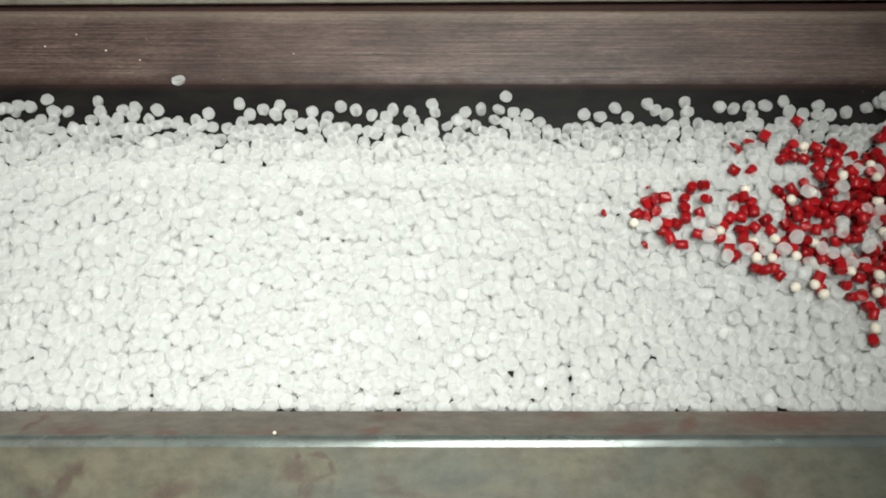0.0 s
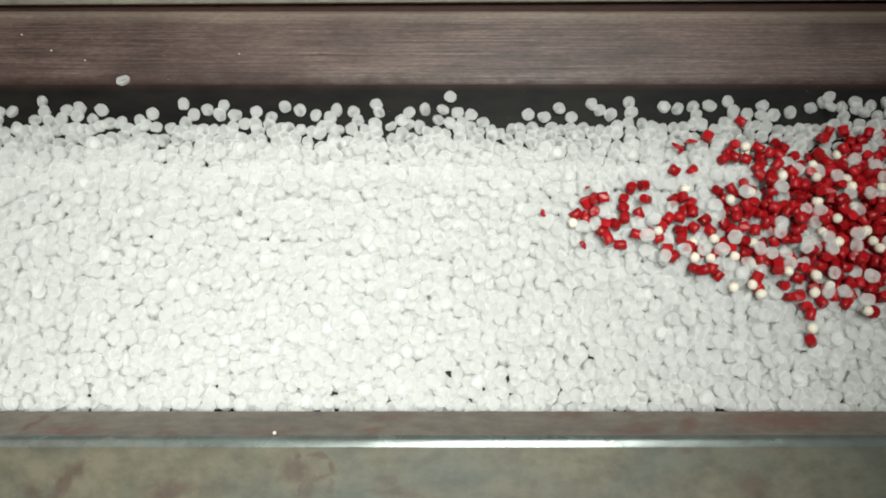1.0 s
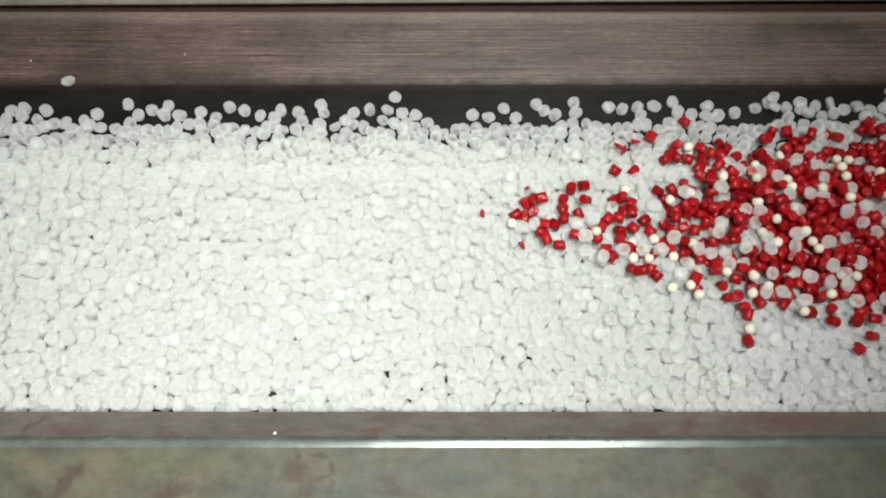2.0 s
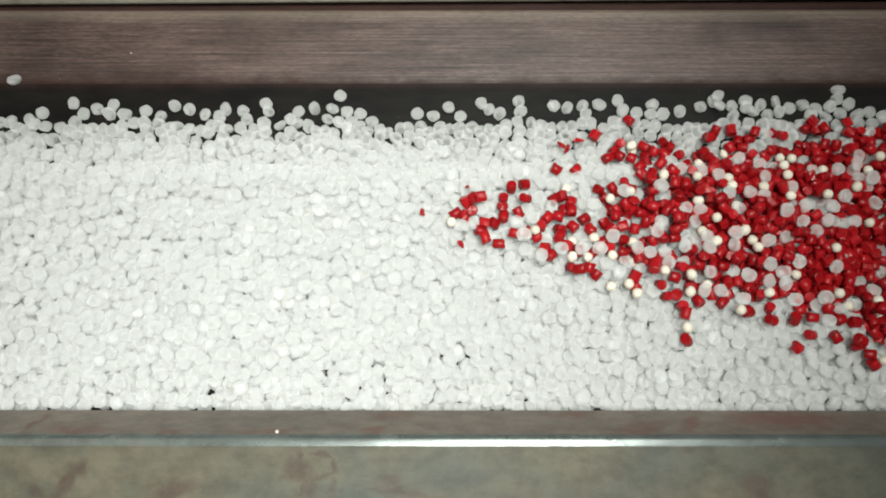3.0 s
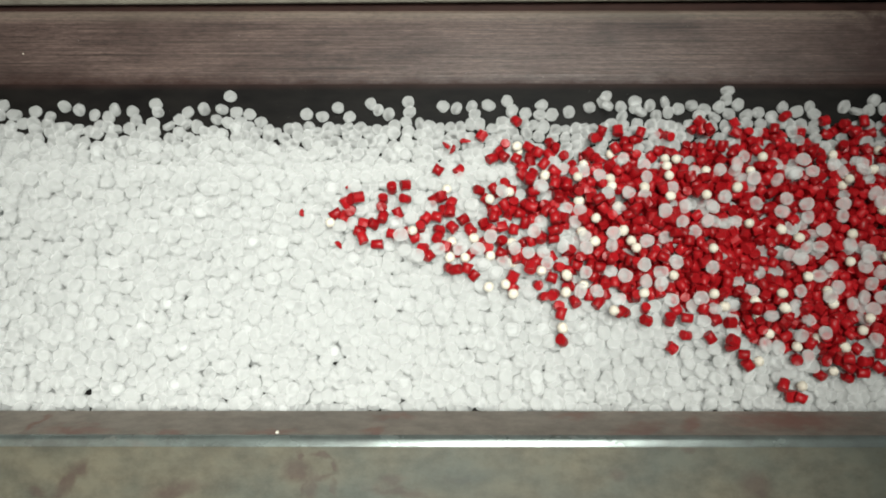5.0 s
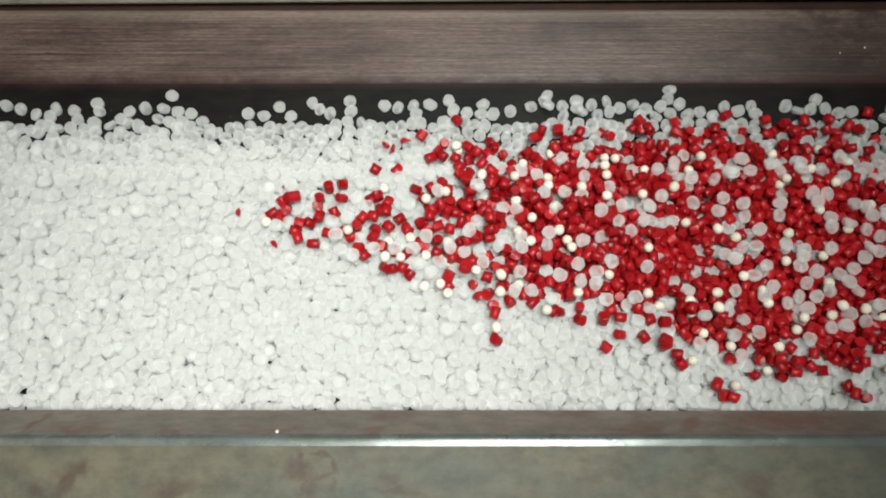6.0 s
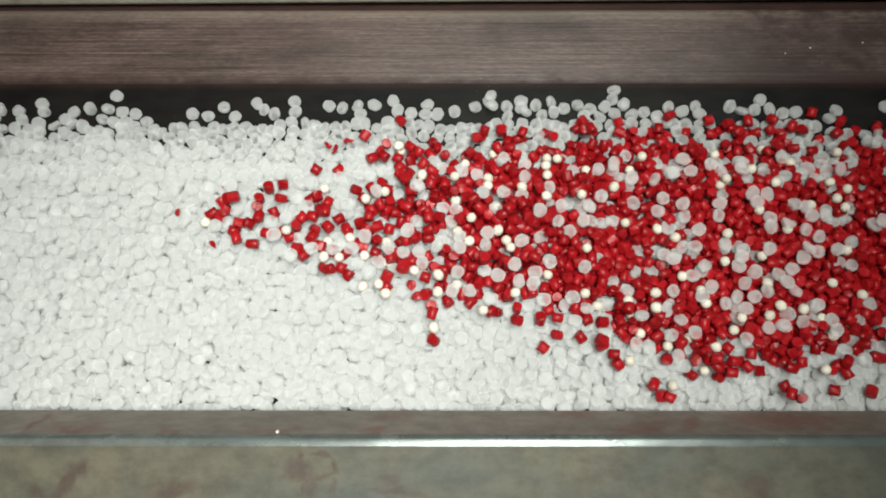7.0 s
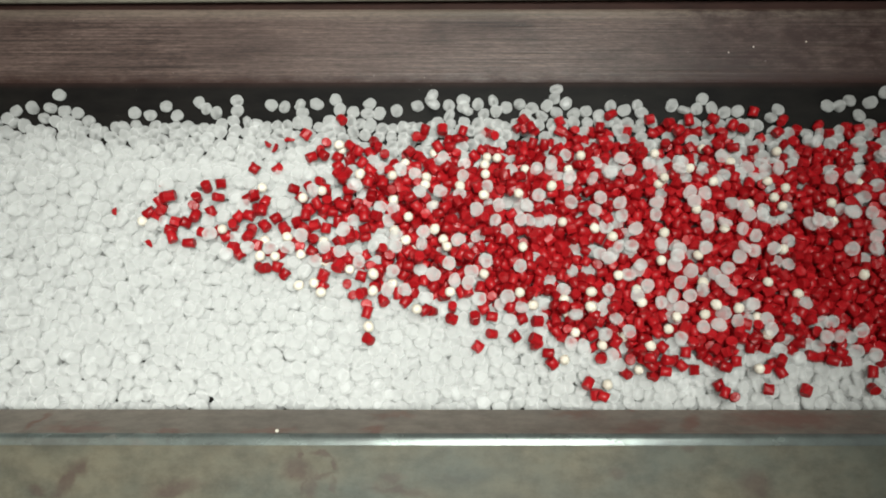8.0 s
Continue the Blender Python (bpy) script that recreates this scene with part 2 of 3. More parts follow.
def bar_profile(outline, x0, x1, steps=1):
    """A closed (y, z) outline drawn out along x."""
    bm = bmesh.new()
    rings = []
    for i in range(steps + 1):
        x = x0 + (x1 - x0) * i / steps
        rings.append([bm.verts.new((x, y, z)) for y, z in outline])
    n = len(outline)
    for a, b in zip(rings, rings[1:]):
        for i in range(n):
            bm.faces.new((a[i], a[(i + 1) % n], b[(i + 1) % n], b[i]))
    bm.faces.new(rings[0])
    bm.faces.new(list(reversed(rings[-1])))
    bmesh.ops.recalc_face_normals(bm, faces=bm.faces[:])
    return bm


def block(x0, x1, y0, y1, z0, z1):
    return bar_profile([(y0, z0), (y1, z0), (y1, z1), (y0, z1)], x0, x1)


def sheet(path, thick):
    """The outline of a folded sheet: a (y, z) path and the same path offset downwards along its normals."""
    back = []
    for i, (y, z) in enumerate(path):
        y0, z0 = path[max(i - 1, 0)]
        y1, z1 = path[min(i + 1, len(path) - 1)]
        length = math.hypot(y1 - y0, z1 - z0)
        back.append((y - (z1 - z0) / length * thick, z + (y1 - y0) / length * thick))
    return path + back[::-1]


# ---------------------------------------------------------------- the room, plain
def structure(name, bm, mat, label):
    return tagged(new(name, meshed(name, bm, mat)), label, name.split("_")[0], kind="structure")


structure("floor", block(-1.6, 1.6, -1.4, 1.6, -0.95, -0.90), FLOOR_PAINT, "plain grey concrete floor under the conveyor")
structure("ceiling", block(-1.6, 1.6, -1.4, 1.6, 1.50, 1.55), CEILING_PAINT, "plain pale ceiling above the conveyor")
structure("wall_north", block(-1.6, 1.6, 1.6, 1.65, -0.90, 1.50), WALL_PAINT, "plain warm grey wall behind the conveyor")
structure("wall_south", block(-1.6, 1.6, -1.45, -1.4, -0.90, 1.50), WALL_PAINT, "plain warm grey wall behind the camera")
structure("wall_east", block(1.6, 1.65, -1.4, 1.6, -0.90, 1.50), WALL_PAINT, "plain warm grey wall at the conveyor's end")
structure("wall_west", block(-1.65, -1.6, -1.4, 1.6, -0.90, 1.50), WALL_PAINT, "plain warm grey wall at the conveyor's end")

# ---------------------------------------------------------------- conveyor frame: base, front rail, back rail
LEFT, RIGHT = -0.56, 0.60


def machine_frame():
    base = tagged(new("machine_frame"), "plain dirty steel base under the moving belt", "conveyor")
    base.location = (0, 0, -0.9)
    part("slide_plate", block(LEFT, RIGHT, -0.055, 0.170, 0.884, 0.898), FLANGE_STEEL, base)
    part("side_panel", block(LEFT, RIGHT, -0.055, -0.045, 0.0, 0.884), RAIL_STEEL, base)
    part("side_panel", block(LEFT, RIGHT, 0.160, 0.170, 0.0, 0.884), RAIL_STEEL, base)
    return base


def front_rail():
    rail = tagged(new("front_side_rail"), "folded grey-green steel side rail with rusty smears beside the belt", "rail")
    rail.location = (0, 0, -0.002)
    up = 0.002
    # the bend: from the sloping flange over a round edge to the flat top
    bend = [(y, z + up) for y, z in ((-0.0008, 0.0214), (-0.0011, 0.0219), (-0.0015, 0.02222), (-0.0020, 0.02236),
                                     (-0.0026, 0.02241), (-0.0032, 0.02243), (-0.00355, 0.02243), (-0.0036, 0.02243))]
    bend.insert(0, (bend[0][0] + 0.00004, bend[0][1] - 0.00004))
    part("inner_flange", bar_profile(sheet([(0.0036, up), (0.0036, 0.0074 + up), (0.0052, 0.0085 + up), (bend[0][0], bend[0][1])], 0.0012), LEFT, RIGHT, 40),
         FLANGE_STEEL, rail, "sloping inner flange with reddish dust")
    part("rounded_edge", bar_profile(sheet(bend, 0.0012), LEFT, RIGHT, 60), BEND_STEEL, rail, "bright polished bent edge", True)
    part("top_plate", bar_profile(sheet([(-0.0031, bend[-1][1] - 0.0001), (-0.050, bend[-1][1] - 0.0001), (-0.050, up)], 0.0012), LEFT, RIGHT, 40),
         RAIL_STEEL, rail, "dull grey-green top plate with brown stains")
    return rail


def back_rail():
    rail = tagged(new("back_side_rail"), "pale beige steel rail along the belt's far edge", "rail")
    rail.matrix_world = pose(0, 0.1279, -0.002, 0, 0, 0.36)
    part("rail_bar", block(LEFT, RIGHT, 0.0032, 0.034, 0.0, 0.0049), BACK_STEEL, rail)
    part("rail_lip", bar_profile([(0.0, 0.0040), (0.034, 0.0049), (0.034, 0.0060), (0.0005, 0.0051), (0.0, 0.0047)], LEFT, RIGHT, 20), BACK_STEEL, rail)
    return rail


machine_frame()
front_rail()
back_rail()


def conveyor_belt():
    belt = tagged(new("conveyor_belt"), "black rubber conveyor belt with a brown worn edge, moving", "conveyor belt")
    x0, x1 = -0.40, 0.58
    part("belt_sheet", block(x0, x1, -0.030, 0.1290, -0.0018, 0.0), BLACK, belt, "smooth black rubber belt")
    edge = [(0.1018, 0.0001), (0.1034, 0.0003), (0.1048, 0.0004), (0.1252, 0.0006), (0.1260, 0.0003), (0.1260, 0.00005), (0.1018, 0.00005)]
    part("worn_edge", bar_profile(edge, x0, x1, 60), WORN, belt, "brown scratched worn belt edge")
    MOVING.append(belt)
    return belt


conveyor_belt()

# ---------------------------------------------------------------- granulate: places in millimetres on the belt at the start
LOOSE_A = [
    (-126.9, 92.4), (-122.6, 93.9), (-117.8, 96.2), (-115.4, 92.4), (-111.2, 92.4), (-121.9, 88.3), (-115, 89.6),
    (-102.5, 95.5), (-101.6, 92.3), (-104, 89.7), (-99.8, 89.4), (-96.2, 89.7), (-94.8, 92.8), (-91.2, 93.7),
    (-91.6, 91), (-84.6, 92.8), (-87, 89.9), (-84.5, 87.8), (-78.6, 88.8), (-73, 89.6), (-69.4, 91.7),
    (-70.7, 87.8), (-60.6, 94.8), (-57.2, 91.4), (-59.4, 88.7), (-53.3, 93), (-48.5, 94.2), (-49.5, 91.4),
    (-45, 91.2), (-38.7, 92.3), (-34.1, 90.5), (-30.3, 93.9), (-25.8, 92.8), (-21.1, 91.2), (-16.9, 90.5),
    (-14.7, 92.6), (-9.9, 92.4), (-8.5, 89.6), (-3.2, 94.6), (-2.3, 92.1), (-79.3, 102.4),
]
LOOSE_B = [
    (6.5, 92.1), (4.3, 89.6), (11.2, 93.1), (18.8, 97.1), (16.6, 93.1), (20.9, 92.1), (24.9, 91.4), (15.4, 89.7),
    (18.7, 88.8), (22.2, 89), (28.4, 88.8), (41.8, 91.4), (46.5, 90.6), (51, 93.5), (54.5, 90.6), (60.8, 94.8),
    (63, 92.8), (66.2, 91.5), (71.9, 95.3), (72.3, 92.1), (82.2, 93.9), (86.1, 93.3), (90.7, 93.9), (91.5, 91.2),
    (95.6, 94.2), (101.3, 95.5), (102.6, 92.4), (106.6, 91.7), (111.5, 94.2), (110.9, 91.2), (114.4, 91.2),
    (119.5, 92.1), (125.7, 93.5), (129.6, 95.3),
]
LOOSE_C = [
    (148.1, 95.1), (151.9, 93.1), (167, 98.9), (166.4, 96), (164, 93.7), (169.7, 94.4), (166.8, 91.4),
    (155.8, 94.1), (182.8, 93.5), (186.7, 92.1), (190.8, 93.7), (191.9, 91.4), (201, 93.7), (204.5, 92.3),
    (208.2, 92.6), (210.1, 95.7), (212.7, 92.8), (216.4, 91.4), (220.3, 91.9), (232.2, 92.3), (230, 89.9),
    (247, 93.5), (250.6, 93.5), (253.7, 95.1), (259.8, 94.6), (256.1, 90.5), (264.6, 97.9),
]
RED_TIP = [
    (43.7, 58.1), (56.1, 65.2), (54.3, 48.8), (55.8, 61), (57.7, 61.8), (59.7, 61.4), (52.9, 57.8), (55.6, 57),
    (57.4, 58.1), (60.5, 55.1), (63.3, 54.9), (65.9, 61.8), (65.5, 59.4), (65.9, 56.7), (68.2, 65.1), (71.9, 66.2),
    (71.9, 61.8), (70, 58), (59.7, 52.4), (60.7, 50.4), (64.5, 49.3), (68.6, 51.8), (72.1, 52.2), (74.8, 51),
    (76.9, 47.8), (78.5, 46), (79.9, 61.8), (81.9, 62.2), (84.5, 61), (82.5, 58.6), (84.2, 58), (80.7, 56.7),
    (77.8, 56.4), (76.2, 54.3), (84.8, 54.1), (81.1, 53.4), (87.8, 56.1), (80.9, 51), (82.9, 48.5), (83.9, 42.6),
    (85.7, 41.9), (88.7, 42.7), (90.6, 40.9),
]
RED_FRONT = [
    (92.1, 64.6), (94.3, 62.3), (85.1, 78.8), (83.1, 79.4), (88.6, 82.1), (93.4, 83.6), (80.8, 70.7), (86.7, 71.5),
    (96, 75.1), (93.5, 55.1), (99.9, 80), (98, 77.8), (99.3, 75.9), (103.2, 75.9), (96.3, 65.4), (99.4, 66.7),
    (100.8, 64.6), (101.6, 61), (100.7, 58.9), (99, 59.9), (96.8, 58.6), (96.1, 56.7), (103.2, 57.7), (104.6, 55.4),
    (98.4, 54.3), (105, 60.2), (106.2, 59.1), (89.8, 46.7), (94.2, 48.3), (97.8, 46.9), (102, 45.5), (101.1, 40.5),
    (106.1, 42.4), (100.9, 37.5), (98, 50.2), (95.4, 53.4), (101.5, 53.4),
]
RED_MIDDLE = [
    (106.1, 50.2), (108.4, 50.7), (112.2, 51), (112.2, 53), (105.4, 42.4), (116.5, 47.8), (113.7, 43.2), (116, 42.2),
    (118.2, 43.5), (111.4, 40.1), (115.2, 40.5), (122.1, 46.3), (123.9, 46.7), (125.9, 45.5), (122, 43.5), (124, 42.7),
    (126.9, 44.3), (128.9, 47.8), (131.2, 45.8), (132.3, 44.4), (122.7, 40.6), (125.7, 38.9), (128.3, 38.9),
    (130.7, 37.3), (132.5, 39.3), (133.6, 35), (135.7, 31.7), (135.6, 28.4), (130.3, 30.5), (128.5, 30.5),
    (123.4, 33.2), (125.7, 35.5), (121.2, 35.5), (117.4, 33.7), (109.1, 35), (111.7, 35.5), (112.9, 32.5),
    (113.3, 30.2), (107.6, 38.1), (115.2, 37.5), (133.4, 43.2), (125.2, 50.8), (119, 45.5), (120.5, 41.6),
    (113.6, 23.3),
]
RED_CORE = [
    (136.5, 46.3), (138.8, 47.1), (138, 45.3), (140.2, 44.7), (143.4, 48.6), (141.8, 46.9), (146.4, 47.8),
    (148.8, 50.2), (147.4, 52.6), (151.9, 50.2), (153.3, 48.3), (150.9, 46.3), (150, 43.2), (152, 44), (149.1, 40.1),
    (152.1, 39.3), (154.4, 40.6), (143.4, 37.3), (146, 38.1), (146.2, 34.7), (139.9, 36), (151.2, 36.3), (156.4, 35.5),
    (153.3, 34), (147.8, 44), (134.4, 53.4), (136.7, 54.1), (139, 53.7), (130.6, 54.1), (128.3, 52.9), (145.1, 52.1),
    (134.8, 40.9), (156.2, 45.5), (156.8, 43.2),
]
RED_FAR = [
    (103.6, 88.3), (106.8, 79.2), (107.3, 76.5), (109.2, 77.1), (106.8, 74.1), (110.5, 73.1), (113.3, 81.3),
    (112.4, 76.9), (114.5, 79), (116.5, 76.5), (104, 71.5), (104.5, 69), (106.7, 68.7), (105.8, 66.7), (107.2, 64.6),
    (113.1, 70), (113.4, 67.8), (112.8, 66), (116.6, 66.5), (118.6, 70.1), (123.6, 77.3), (125.7, 72.5), (124.5, 70.9),
    (126.8, 82.8), (128, 84.4), (125.5, 82.1), (133, 85.1), (131.7, 79.2), (134.8, 81.7), (135.3, 79.2), (129.4, 73.1),
    (130.8, 70.5), (123.2, 67.3), (126, 66.2), (123.1, 63.8), (121.3, 65.2), (119.2, 64.1), (130.9, 64.9),
    (133.2, 63.8), (137.5, 82.1), (138.9, 83.6), (137.1, 76.5),
]
RED_FAR_MIDDLE = [
    (122.3, 62), (124.3, 61.2), (126.1, 59.4), (113.5, 63.3), (113.8, 62), (112.3, 60.4), (109.9, 60.5), (110.4, 58.5),
    (112.2, 57.5), (115, 57), (112.2, 55.6), (122.3, 58.3), (120.7, 56.4), (128.4, 57.6), (130.7, 55.7), (132.2, 56.8),
    (126, 54.9), (133.9, 62.1), (135.4, 60.5), (137.4, 59.7), (133.8, 58.1), (135.3, 55.7), (139.2, 57.3),
    (142.9, 66.2), (142.5, 64.9), (142.7, 61.3), (145.8, 58.6), (143.7, 56.5), (140.6, 54.9), (149, 69.5),
    (150.4, 68.3), (152.2, 66.7), (149.5, 64.6), (151.8, 63.8), (154.3, 68.3),
]
RED_LOW = [
    (141.6, 28.6), (146.1, 29), (154.1, 28.6), (144.2, 31.3), (151, 31.7), (158.2, 28), (152.1, 23.9), (157.6, 21.7),
    (157.2, 22.9), (142.4, 21.4), (146.2, 24.7), (160.8, 19.6), (161.9, 17), (163, 28.3), (163.2, 25.3), (165.8, 26),
    (163.2, 32.3), (165.1, 31.6), (168.1, 31.7), (170.3, 26.5), (171.7, 27.4), (174.6, 28), (173.2, 29.6),
    (172.8, 24.5), (178.6, 22.5), (177.7, 25), (174.7, 18.4), (182.1, 18.1), (184.8, 20.3), (185.4, 18.4), (188, 18.4),
    (187.2, 16.3), (188.6, 14.1), (190.1, 16.3), (190.8, 14.8), (181.6, 14.5), (171.2, 11.9), (173.3, 9.1),
    (174.9, 8.6),
]
RED_LOW_REAR = [
    (182.8, 23.8), (186, 23.5), (182.7, 28), (184.4, 27.2), (186.6, 29.5), (188.7, 28), (189.9, 25), (191, 21.3),
    (178.6, 31.7), (182.3, 31.7), (197, 19.9), (193.9, 17.7), (195.3, 16.3), (199.2, 15.5), (205.4, 11.4), (206.2, 9.5),
    (207.9, 8.2), (205.6, 17.7), (206.5, 16.1), (205, 20.6), (207.2, 19.7), (208.8, 22.1), (210, 17.6), (213.9, 21.3),
    (218.5, 10.5), (217.3, 15.6), (219.6, 17), (221.1, 17.7), (221.7, 14.8), (218.3, 21.3), (211.4, 25.8),
    (212.6, 23.5), (214.8, 23.5), (213.1, 27.2), (186.5, 18.1), (191.7, 17.7),
    (228.9, 10.2), (245.8, 10.5), (245.2, 14.8), (235, 17.7),
]
RED_FAR_REAR = [
    (167.3, 87.6), (167.3, 84.8), (167.1, 79.6), (165.3, 78.1), (155.2, 85.9), (156.6, 84.6), (158.4, 84.4),
    (156.5, 87.4), (147.8, 83.6), (147.4, 78.6), (162.4, 80), (158.9, 80.2), (156.4, 77.5), (155.1, 74.5),
    (160.7, 74.5), (171.8, 78.5), (174.6, 76.9), (171.4, 72.9), (173.7, 72.5), (165.4, 74.5), (178.9, 85.9),
    (182.2, 89.8), (179.7, 81.7), (180.8, 79.6), (179.5, 75.9), (185.4, 78.5), (186.9, 77.5), (189.3, 75.1),
    (185.2, 74.5), (197, 80), (200.2, 85.9), (201.3, 84.4), (198.9, 87), (193.4, 88.3), (204.9, 88), (204.6, 79.6),
    (212.1, 88.5), (211.2, 85.2), (217.5, 86.3), (220.5, 85.2), (225.1, 91.7), (233.4, 89.1), (230.2, 84.2),
    (209.2, 78.1), (211.3, 78.9), (216.4, 78.9), (231.9, 80.6),
]
CREAM_FRONT = [
    (51.7, 55.1), (83.3, 65.1), (95, 61.7), (84.6, 50.4), (84.1, 45.5), (88.2, 45.3), (95, 46), (100.8, 49.9),
    (94.5, 37.8), (98.9, 38.1), (100.9, 35.5), (74.1, 52.4), (103.4, 79.6), (110.3, 68.8), (122.4, 74.5), (119.3, 68.2),
    (128.6, 68.3), (128.4, 65.4), (119.7, 61.8), (123.8, 56.5), (100.3, 63.3), (114.9, 40.1), (108.4, 41.6),
    (114.7, 35.8), (119.8, 38.1), (126.5, 30.5), (113.7, 26.5), (131, 52.9), (133.3, 50.4), (134.3, 48.2), (120, 53),
    (123.2, 49.9), (144.3, 40.9), (154.6, 47.8), (135.1, 35.4), (137.9, 65.7),
]
CREAM_REAR = [
    (157.3, 32.5), (153.4, 35.2), (165.6, 34), (168, 25), (172.1, 31.6), (175, 21.7), (187.7, 21.6), (184.7, 15.5),
    (165.2, 18), (176.5, 11.6), (186.2, 33.2), (192.5, 25.9), (215.4, 15.6), (202.7, 29.9), (205.9, 32.5),
    (211.8, 31.6), (145.8, 76.1), (148.6, 75.5), (144.9, 72.5), (145, 69.2), (153.7, 62.5), (163.1, 65.4),
    (168.3, 71.1), (171.8, 74.9), (193.8, 77.1), (201.8, 70.9), (194.2, 67.8), (207.7, 66.7), (215.3, 74.8),
    (222.9, 67), (228.5, 77.5), (202.6, 58.9), (165.9, 55.4), (174.7, 53.8), (226.2, 59.7), (228.1, 65.4),
    (144.4, 62.6),
]
CREAM_LAST = [
    (193.2, 52.2), (210.1, 53.7), (225.4, 47.8), (202.1, 46), (192.2, 44.7), (180.5, 40.6), (185, 36.7), (172.9, 36),
    (202.9, 38.6), (220.1, 38.6), (195, 29.2), (223.9, 62.1),
]
TOP_FRONT = [
    (58.3, 64.9), (60, 58.5), (54.4, 54.2), (57.7, 54.9), (69.4, 55.4), (73.7, 56.2), (71, 51), (79.1, 59.4),
    (87.9, 60.5), (89.9, 58.1), (88.3, 63.4), (77.1, 50.4), (75.7, 45.5), (81, 47.5), (86.8, 47.8), (91.6, 47.8),
    (95.1, 51), (93.2, 43.8), (98.8, 44.3), (96.3, 41.3), (101.5, 47.8), (105.4, 47.1), (113.6, 73.9), (115.9, 71.5),
    (121.4, 70.9), (98.3, 63), (95.9, 68.7), (109.2, 65.4), (116.1, 59.7), (119.6, 58.9), (130.8, 59.4), (125.5, 68.8),
    (108.9, 55.7), (118.4, 55.7), (133, 75.1), (90.2, 59.7), (132.4, 63), (127, 63),
]
TOP_MIDDLE = [
    (106.6, 52.1), (109.6, 47.4), (110.5, 44.4), (116, 50.2), (120.6, 51.3), (120.6, 47.8), (128, 51.8), (127.4, 48.6),
    (137.4, 50.2), (142.8, 51.3), (144.8, 44.3), (140.9, 41.6), (134.9, 42.4), (136.3, 38.9), (140, 38.1),
    (127.3, 41.9), (130.7, 40.4), (120, 40.9), (118.6, 36.3), (123.1, 36.3), (128.6, 34), (142.8, 34), (148.8, 32.5),
    (150.3, 34.3), (153.8, 42.4), (150.5, 52.6), (114.5, 48.5), (154, 31.7), (150.8, 28.4), (105.4, 36.3),
    (179.1, 28.7), (175.6, 31.4), (175.5, 24.3), (177.7, 19.1), (166.7, 22), (170, 21.3), (168, 29.5), (181.7, 25),
    (163.2, 70.5),
]
TOP_FAR = [
    (152.2, 70.5), (159.3, 70.9), (162.8, 71.3), (145.3, 65.4), (137.8, 63.3), (138.8, 68.6), (139.2, 73.5),
    (159.4, 62.6), (156.2, 60), (148.5, 60), (168.6, 61.3), (168.3, 68.3), (174.5, 67.8), (174.6, 58.4), (176.4, 62.1),
    (176.3, 73.5), (168.2, 76.5), (142.3, 58.1), (154.5, 56), (147.5, 55.7), (183.6, 74.5), (190.1, 71.9),
    (179.7, 69.5), (185, 70.5), (198.9, 70.9), (200.8, 73.9), (201.2, 63.7), (205.5, 63.7), (181.6, 60.5),
    (182.2, 57.3), (191.7, 60.5), (191.4, 57.3), (201.7, 60.8), (212.4, 60.5), (215.4, 59.7), (205.1, 56.5),
    (209.5, 54.9), (216.7, 57.3), (220.5, 57.3), (226.5, 70.9), (212.6, 76.1),
]
TOP_REAR = [
    (185.6, 53.3), (205.1, 54.1), (214.7, 53.3), (218.2, 51.4), (181.1, 48.6), (184.2, 48.6), (175.5, 46.3),
    (177.3, 44.7), (192.5, 49.4), (197.3, 47.8), (196, 45.5), (195.3, 43.2), (203.8, 47.8), (199.7, 41.6),
    (206.1, 40.9), (209.6, 42.4), (213, 45.5), (214, 47.8), (217, 47.1), (222.4, 47.8), (183, 40.6), (186.3, 43.2),
    (188.1, 37.8), (184.8, 34.8), (196.8, 38.6), (202.2, 36.3), (199, 34.8), (207.7, 38.6), (209.7, 36.3),
    (191.4, 33.2), (194.5, 34.8), (196.5, 31.7), (215.2, 32.5), (219.2, 28.7), (219.5, 25.8), (201.9, 26.5),
    (195.6, 23.5), (206.4, 27.2), (210.9, 28), (177.4, 36.3),
]
LOOSE_D = [
    (135, 93.7), (139.2, 95.5), (139.2, 93.3), (143.5, 94.1), (135, 90.5), (140.3, 91.2), (145.2, 91),
    (148.9, 91.9), (159.6, 92.8), (157.5, 90.5), (162.4, 90.5), (171.9, 91), (175.5, 91.9), (179.3, 90.5),
    (130.1, 95.9), (130.6, 93.3),
]
# the red batch: its far and its near outline along the belt
FAR_X, FAR_Y = (42, 71, 84, 95, 98, 112, 129, 152, 216, 259), (61, 65, 66, 71, 80, 86, 88.5, 90, 90, 90)
NEAR_X, NEAR_Y = (43, 54, 63, 77, 90, 101, 113, 130, 143, 155, 165, 180, 199, 210, 232, 249), \
                 (57, 50, 49, 46, 41, 36, 32, 31, 28, 25, 18, 14.5, 14, 15, 15, 12.5)
BED_X0, BED_X1, CELL = -166.0, 296.0, 0.5
rng = np.random.default_rng(7)
heights = np.zeros((int((BED_X1 - BED_X0 + 16) / CELL), int(124 / CELL)))
caps = {}


def cap(r):
    if r not in caps:
        n = int(r / CELL)
        d = np.arange(-n, n + 1) * CELL
        q = r * r - d[:, None] ** 2 - d[None, :] ** 2
        caps[r] = np.where(q > 0, np.sqrt(np.maximum(q, 0)), -99.0), n
    return caps[r]


def cell(x, y):
    return int((x - BED_X0 + 8) / CELL), int((y + 6) / CELL)


def rest_height(x, y, r):
    shape, n = cap(r)
    i, j = cell(x, y)
    return max(r, float((heights[i - n:i + n + 1, j - n:j + n + 1] + shape).max()))


